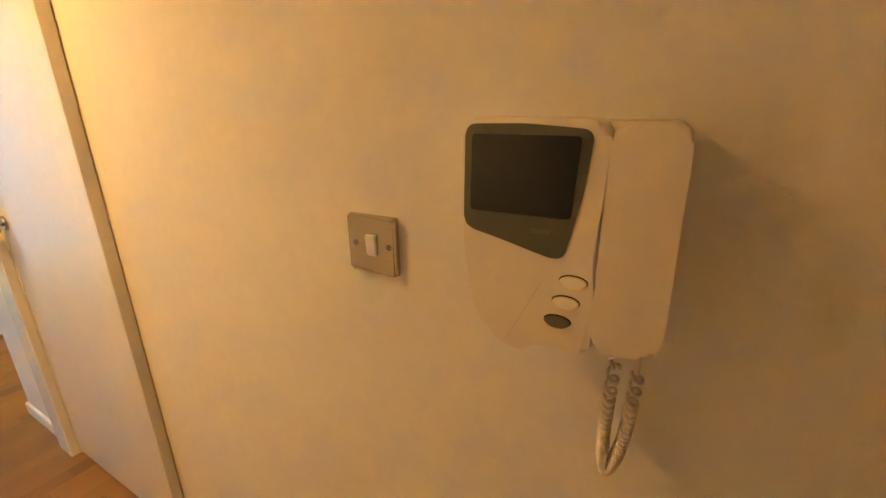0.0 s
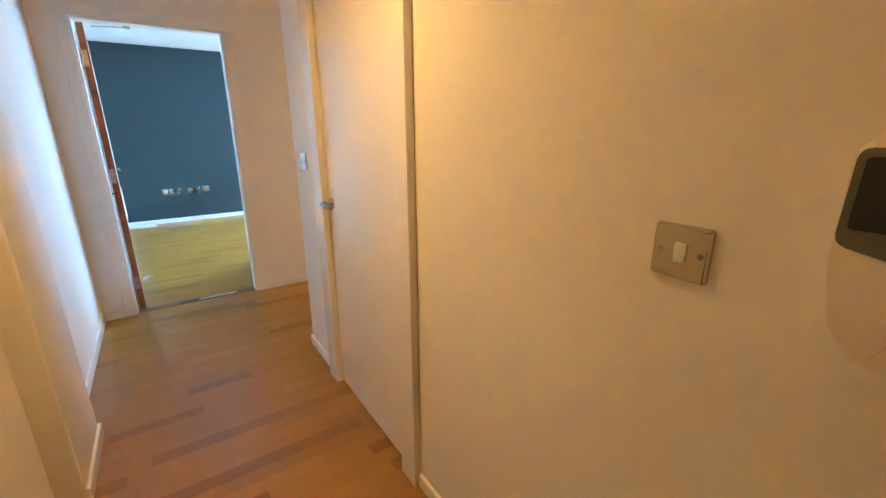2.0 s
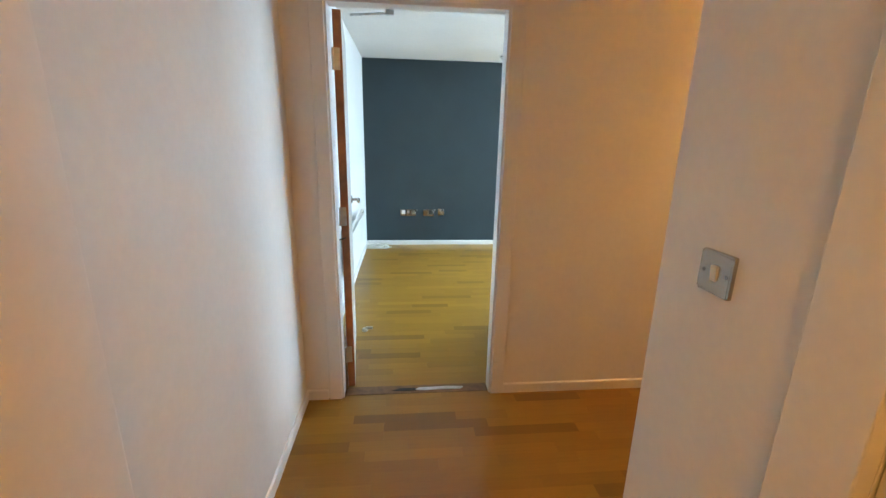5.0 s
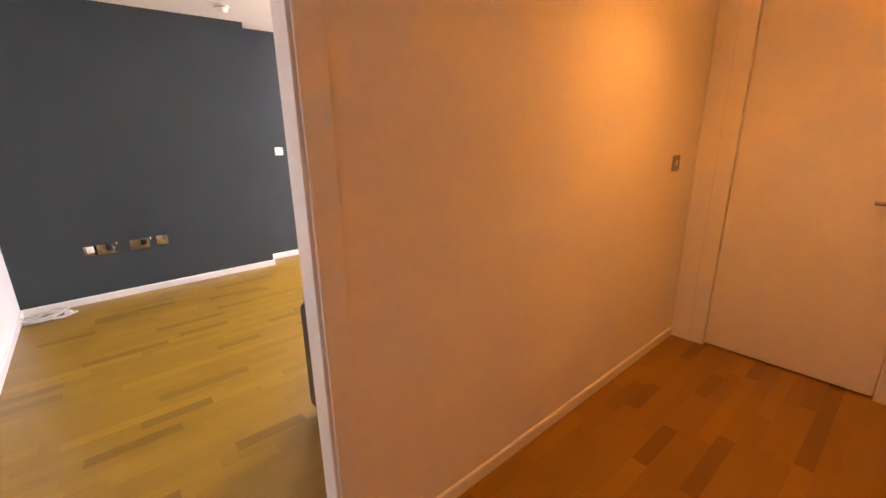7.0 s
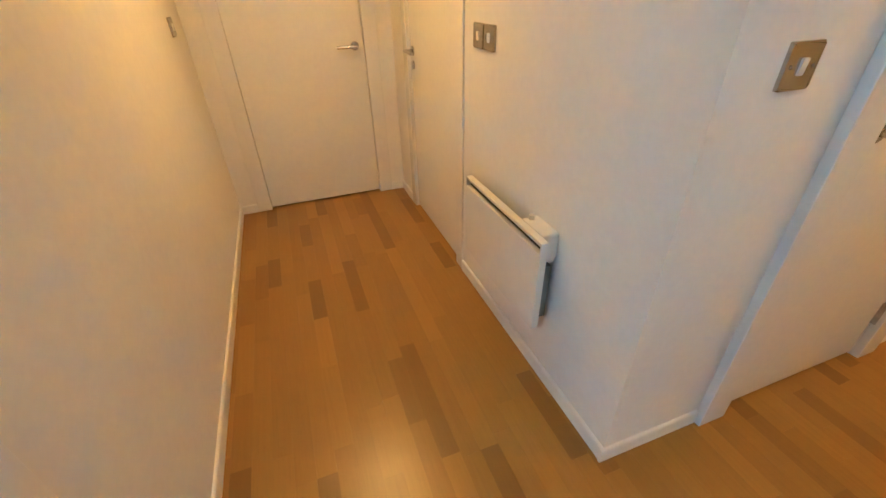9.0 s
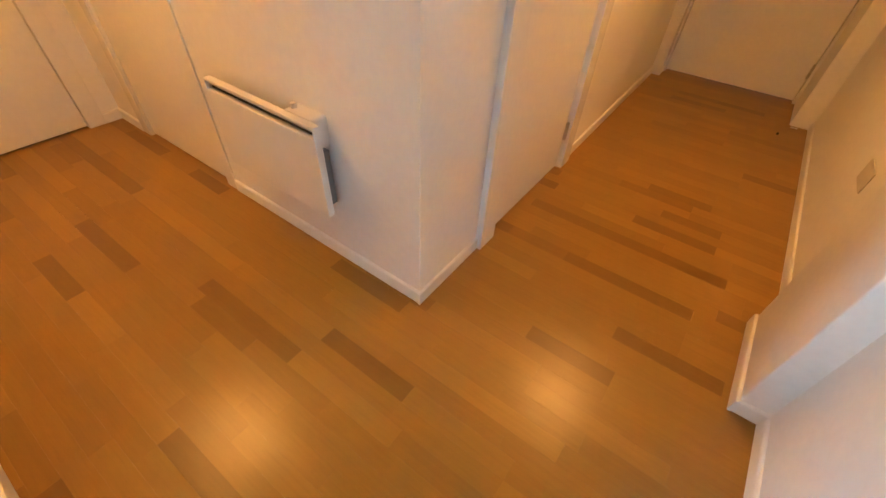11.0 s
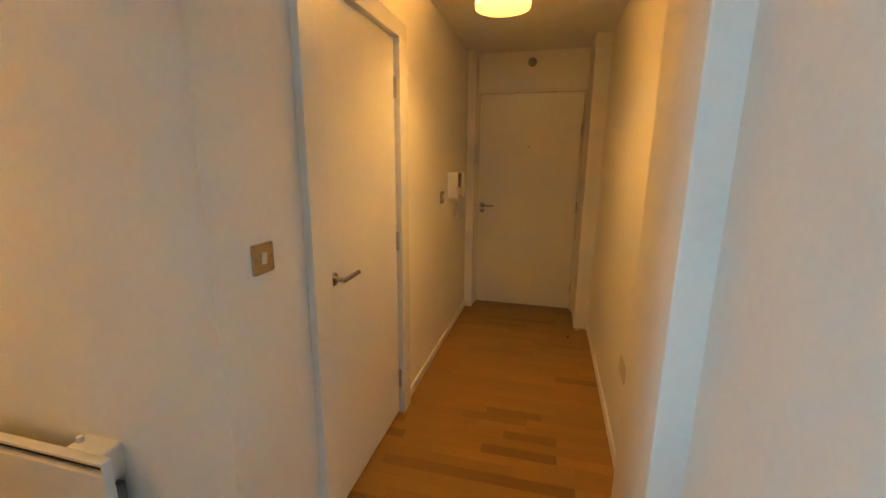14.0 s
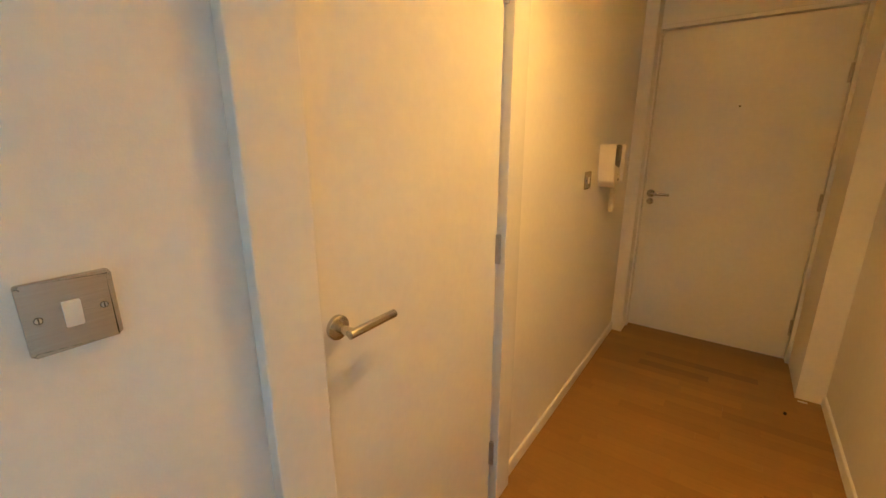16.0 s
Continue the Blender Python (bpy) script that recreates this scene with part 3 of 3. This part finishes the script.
def coil(path, r, turns, n):
    """Points of a coil of radius r wound along a path."""
    pts = [Vector(p) for p in path]
    out = []
    for k in range(n + 1):
        s = k / n * (len(pts) - 1)
        i = min(int(s), len(pts) - 2)
        p = pts[i].lerp(pts[i + 1], s - i)
        d = (pts[i + 1] - pts[i]).normalized()
        side = d.cross(Vector((0, 1, 0))).normalized()
        a = 2 * math.pi * turns * k / n
        out.append(p + side * math.cos(a) * r + Vector((0, 1, 0)) * math.sin(a) * r)
    return out


loop = []
for k in range(25):
    a = math.pi * k / 24
    loop.append((0.073 - 0.0125 * math.cos(a) - 0.006 * math.sin(a), -0.026, -0.152 - 0.142 * math.sin(a) ** 0.62))
part("curly_cord", tube(bmesh.new(), coil(loop, 0.0060, 58, 900), 0.0021, 6), INTERCOM, ic, "coiled ivory cord", True)
part("cord_lead", tube(bmesh.new(), [(0.066, -0.050, -0.088), (0.064, -0.038, -0.122), (0.055, -0.028, -0.140), (0.0605, -0.026, -0.154)], 0.0019, 8), INTERCOM, ic, "", True)
part("cord_lead", tube(bmesh.new(), [(0.083, -0.050, -0.088), (0.085, -0.034, -0.122), (0.0855, -0.026, -0.154)], 0.0022, 8), INTERCOM, ic, "", True)


# ---- wall heaters ----
def deepen(ob):
    """The intercom's housing is a deep wedge: 8 cm at the screen, with the handset a little prouder."""
    for v in ob.data.vertices:
        d = -v.co.y
        deep = d * 1.78 if d < 0.046 else 0.082 + (d - 0.046) * 0.45
        s = (0.40 - deep) / (0.40 - d) if d > 0.046 else 0.898
        v.co = (0.085 + (v.co.x - 0.085) * s, -deep, 0.115 + (v.co.z - 0.115) * s)


for ob in ic.children_recursive:
    deepen(ob)


def heater(m, wide, z0, z1, label, gap=0.062, end=-1):
    """A slim panel heater: front panel with a louvred top, and a control box behind one end."""
    h = thing("wall_heater", m, label, "heater", "panel heaters")
    w = wide / 2
    part("front_panel", boxed(-w, w, -gap - 0.024, -gap, z0, z1 - 0.042, bevel=0.003), HEATER, h)
    part("top_lip", boxed(-w, w, -gap - 0.024, -gap + 0.004, z1 - 0.010, z1, bevel=0.003), HEATER, h)
    # near-black sheet: the outlet slot's shade is put into its colour
    part("louvre_back", boxed(-w + 0.004, w - 0.004, -gap - 0.004, -gap - 0.001, z1 - 0.042, z1 - 0.008), SLOT, h, "near-black sheet for the shade behind the louvres")
    part("louvre", boxed(-w + 0.003, w - 0.003, -gap - 0.013, -gap - 0.004, z1 - 0.0235, z1 - 0.0215), HEATER, h)
    for sx in (-1, 1):
        part("end_cap", boxed(sx * w - 0.0025, sx * w + 0.0025, -gap - 0.0245, -gap + 0.002, z0 + 0.004, z1 - 0.001, bevel=0.001), HEATER, h)
    line = [(w - 0.032, z1 + 0.002), (w - 0.032, z1 - 0.085), (w - 0.048, z1 - 0.125), (w - 0.17, z1 - 0.125), (w - 0.17, z1 + 0.002)]
    c = part("control_box", slab(bmesh.new(), rounded([(end * x, z) for x, z in line], 0.012), 0.0, -gap + 0.002, 0.006), HEATER, h, "white plastic control box", True)
    part("dial", tube(bmesh.new(), [(end * (w - 0.150), -gap * 0.5, z1), (end * (w - 0.150), -gap * 0.5, z1 + 0.018)], [0.011, 0.009], 16), ROCKER, c, "small white thermostat dial", True)
    # inner block coloured dark to paint the shadow gap between panel and wall
    part("casing", boxed(-w + 0.018, w - 0.018, -gap, -0.022, z0 + 0.03, z1 - 0.11), HEATER_SHADE, h, "inner casing coloured dark for the shade behind the panel")
    for sx in (-0.6, 0.6):
        part("bracket", boxed(sx * w - 0.02, sx * w + 0.02, -gap, 0.0, z0 + 0.01, z0 + 0.04), HEATER, h)
    return h


heater(pose(0.648, SOUTH_B, 0, 0, 0, 180), 0.585, 0.295, 0.652, "white slim electric panel heater on corridor wall", end=1)
heater(pose(LR_W, 6.20, 0, 0, 0, 90), 1.12, 0.33, 0.70, "white slim panel heater on living room wall")


# ---- ceiling lamps, alarms ----
def drum_lamp(x, y):
    L = thing("ceiling_lamp", pose(x, y, CEIL), "cream fabric drum ceiling lamp, lit warm", "ceiling lamp", "hall lamps")
    z0, z1, r = SHADE_Z - CEIL, -0.045, 0.125
    bm = bmesh.new()
    n = 48
    rings = []
    for rr, z in ((r, z0), (r, z1), (r - 0.0025, z1), (r - 0.0025, z0)):
        rings.append([bm.verts.new((rr * math.cos(2 * math.pi * k / n), rr * math.sin(2 * math.pi * k / n), z)) for k in range(n)])
    for a, b in zip(rings, rings[1:] + rings[:1]):
        for k in range(n):
            bm.faces.new((a[k], a[(k + 1) % n], b[(k + 1) % n], b[k]))
    sh = part("shade", bm, SHADE, L, "cream woven fabric shade", True)
    for z in (z0, z1):
        part("rim", tube(bmesh.new(), [(r * math.cos(a), r * math.sin(a), z) for a in (2 * math.pi * k / 48 for k in range(49))], 0.002, 6), SHADE, sh, "", True)
    part("top_disc", tube(bmesh.new(), [(0, 0, z1), (0, 0, z1 + 0.003)], r - 0.003, 40), GLOSS, L, "white closing disc")
    part("canopy", tube(bmesh.new(), [(0, 0, 0), (0, 0, -0.012), (0, 0, -0.042)], [0.05, 0.05, 0.02], 28), GLOSS, L, "white ceiling rose", True)
    part("bulb_holder", tube(bmesh.new(), [(0, 0, z1), (0, 0, z0 + 0.195)], 0.018, 18), ROCKER, L, "", True)
    part("bulb", tube(bmesh.new(), [(0, 0, z0 + 0.198), (0, 0, z0 + 0.185), (0, 0, z0 + 0.165), (0, 0, z0 + 0.155)], [0.016, 0.024, 0.022, 0.010], 18), BULB, L, "glowing warm bulb", True)


for lx, ly in LAMPS:
    drum_lamp(lx, ly)


def round_alarm(m, label, r=0.05, t=0.038, mat=ROCKER):
    a = thing("smoke_alarm", m, label, "smoke alarm")
    part("base", tube(bmesh.new(), [(0, 0, 0), (0, 0, -0.012)], r, 32), mat, a, "", True)
    part("cover", tube(bmesh.new(), [(0, 0, -0.012), (0, 0, -0.026), (0, 0, -t)], [r * 0.92, r * 0.86, r * 0.55], 32), mat, a, "", True)
    part("vent_ring", tube(bmesh.new(), [(0, 0, -0.0125), (0, 0, -0.0165)], r * 0.94, 32), SLOT, a, "dark vent slot")


round_alarm(pose(0.57, 7.53, CEIL), "white round smoke alarm on living room ceiling", 0.06, 0.05)
round_alarm(pose(-0.555, 0.0, 2.305, 90), "small round grey plastic alarm above the front door", 0.038, 0.055, ALARM_GREY)

# ---- living room things ----
sofa = thing("sofa", pose(0.13, LR_S + 0.062, 0), "black leather two-seat sofa by the doorway", "sofa")
part("arm", boxed(0.0, 0.20, 0.0, 0.745, 0.03, 0.605, bevel=0.035, seg=4), BLACK, sofa, "", True)
part("arm", boxed(1.35, 1.55, 0.0, 0.745, 0.03, 0.605, bevel=0.035, seg=4), BLACK, sofa, "", True)
part("base", boxed(0.19, 1.36, 0.02, 0.735, 0.05, 0.28, bevel=0.02), BLACK, sofa, "", True)
part("backrest", boxed(0.19, 1.36, 0.0, 0.22, 0.27, 0.78, bevel=0.05, seg=4), BLACK, sofa, "", True)
for k in range(2):
    part("seat_cushion", boxed(0.205 + k * 0.575, 0.770 + k * 0.575, 0.20, 0.740, 0.275, 0.42, bevel=0.035, seg=4), BLACK, sofa, "", True)
for fx in (0.04, 1.47):
    for fy in (0.04, 0.67):
        part("foot", boxed(fx, fx + 0.04, fy, fy + 0.04, 0.0, 0.04), SLOT, sofa)

stop = thing("door_stop", pose(-0.925, 5.285, 0), "small grey metal door stop on floor", "door stop")
part("base", tube(bmesh.new(), [(0, 0, 0), (0, 0, 0.006), (0, 0, 0.022)], [0.022, 0.022, 0.017], 22), ALU, stop, "", True)
part("buffer", boxed(0.004, 0.060, -0.008, 0.008, 0.014, 0.034, bevel=0.004), ALU, stop, "", True)

rng = random.Random(11)
cable = thing("coiled_cable", pose(-0.975, 7.80, 0), "white cable coiled loosely on the floor", "cable")
for c in range(5):
    pts, cx, cy, ra, rb, ph = [], rng.uniform(-0.05, 0.08), rng.uniform(-0.03, 0.02), rng.uniform(0.10, 0.16), rng.uniform(0.06, 0.09), rng.uniform(0, 6)
    for k in range(71):
        a = ph + 2 * math.pi * 1.6 * k / 70
        wob = 1 + 0.14 * math.sin(2.7 * a + c)
        pts.append((cx + ra * wob * math.cos(a), cy + rb * wob * math.sin(a), 0.004 + 0.006 * c + 0.016 * (1 + math.sin(1.7 * a + c)) * (0.3 + 0.14 * c)))
    part("cable_loop", tube(bmesh.new(), pts, 0.0042, 7), CORD, cable, "", True)
part("plug", boxed(0.10, 0.145, -0.03, 0.01, 0.0, 0.03, bevel=0.006), ROCKER, cable, "white plug", True)

screw = thing("floor_screw", pose(-0.995, 0.66, 0), "small dark screw lying on oak floor", "fixing")
part("head", tube(bmesh.new(), [(0, 0, 0), (0, 0, 0.010), (0, 0, 0.014)], [0.007, 0.007, 0.004], 12), SLOT, screw, "", True)
chip = thing("paint_chip", pose(-1.08, 0.48, 0), "small pale chip beside the boxing", "debris")
part("flake", boxed(-0.02, 0.02, -0.006, 0.006, 0, 0.006, bevel=0.002), ROCKER, chip)


# ---- windows ----
def window(name, m, wide, sill, head, label, leaves=2):
    w = thing(name, m, label, "window", kind="structure")
    f = part("window_frame", boxed(-wide / 2, wide / 2, 0.05, 0.10, sill, sill + 0.06, bevel=0.004), GLOSS, w, "white window frame")
    part("rail", boxed(-wide / 2, wide / 2, 0.05, 0.10, head - 0.06, head, bevel=0.004), GLOSS, f)
    for k in range(leaves + 1):
        x = -wide / 2 + 0.03 + (wide - 0.06) * k / leaves
        part("stile", boxed(x - 0.03, x + 0.03, 0.048, 0.102, sill + 0.06, head - 0.06, bevel=0.004), GLOSS, f)
    for k in range(leaves):
        x0, x1 = -wide / 2 + 0.03 + (wide - 0.06) * k / leaves + 0.03, -wide / 2 + 0.03 + (wide - 0.06) * (k + 1) / leaves - 0.03
        p = part("pane", boxed(x0, x1, 0.072, 0.078, sill + 0.06, head - 0.06), GLASS, w, "clear glass pane")
        p.visible_shadow = False


window("window_1", pose(LR_E, mid_y, 0, 0, 0, -90), WIN_N - WIN_S, WIN_SILL, WIN_HEAD, "large white-framed living room window", 3)
window("window_2", pose(mid_x, BAY_N, 0), GL_E - GL_W, WIN_SILL, WIN_HEAD, "white-framed glazed balcony door", 2)


# ---- floors ----
def strips(parent, y0, y1, spans, seed, limit, wide=0.0665):
    """Oak strips in rows along x; spans(y) gives the stretch of x to fill. Strips past the limit in x are joined."""
    rng = random.Random(seed)
    cache, rest = {}, bmesh.new()

    def strip_mesh(length, width):
        key = (round(length, 3), round(width, 3))
        if key not in cache:
            bm = bmesh.new()
            a, b, c = length / 2 - 0.00002, width / 2 - 0.00002, 0.0002
            top = [bm.verts.new((sx * (a - c), sy * (b - c), 0.0)) for sx, sy in ((-1, -1), (1, -1), (1, 1), (-1, 1))]
            mid = [bm.verts.new((sx * a, sy * b, -c)) for sx, sy in ((-1, -1), (1, -1), (1, 1), (-1, 1))]
            low = [bm.verts.new((sx * a, sy * b, -0.006)) for sx, sy in ((-1, -1), (1, -1), (1, 1), (-1, 1))]
            bm.faces.new(top)
            for p, q in ((top, mid), (mid, low)):
                for i in range(4):
                    bm.faces.new((p[i], q[i], q[(i + 1) % 4], p[(i + 1) % 4]))
            me = bpy.data.meshes.new("oak_strip")
            bmesh.ops.recalc_face_normals(bm, faces=bm.faces)
            bm.to_mesh(me)
            bm.free()
            me.materials.append(OAK)
            cache[key] = me
        return cache[key]

    y, count = y0, 0
    while y < y1 - 0.005:
        w = min(wide, y1 - y)
        x0, x1 = spans(y + w / 2)
        x = x0
        first = rng.choice((0.12, 0.20, 0.28, 0.36, 0.44))
        while x < x1 - 0.002:
            length = first or rng.choice((0.28, 0.32, 0.38, 0.42, 0.46, 0.54))
            first = 0
            if x1 - x - length < 0.1:
                length = x1 - x
            if x < limit:
                ob = new("oak_strip", strip_mesh(length, w))
                ob.location = (x + length / 2, y + w / 2, -0.00008 * rng.random())
                ob.rotation_euler = (rng.uniform(-0.003, 0.003), rng.uniform(-0.0006, 0.0006), 0)
                ob.parent = parent
                count += 1
            else:
                box(rest, x, x + length, y, y + w, -0.006, -0.0002 * rng.random())
            x += length
        y += w
    if rest.verts:
        ob = mesh_object("oak_strips", rest, OAK_JOINED)
        ob.parent = parent
        tagged(ob, "oak strips beyond the doorway", kind="stuff")
    else:
        rest.free()
    return count


floor_hall = tagged(mesh_object("floor_hall", boxed(WEST - 0.1, END + 0.8, -0.9, NORTH + 0.055, -0.10, -0.0035), SUBFLOOR), "honey oak strip floor of the hall", "floor", kind="structure")
floor_living = tagged(mesh_object("floor_living", boxed(LR_W - 0.1, LR_E + 0.1, NORTH + 0.056, BAY_N + 0.1, -0.10, -0.0035), SUBFLOOR), "honey oak strip floor of the living room", "floor", kind="structure")
strips(floor_hall, -0.05, NORTH + 0.02, lambda y: (WEST, EAST + 0.06) if y < SOUTH_B - 0.07 else (WEST, END + 0.06), 4, 9.0)
strips(floor_living, NORTH + 0.094, BAY_N, lambda y: (LR_W, LR_E), 9, 1.0)
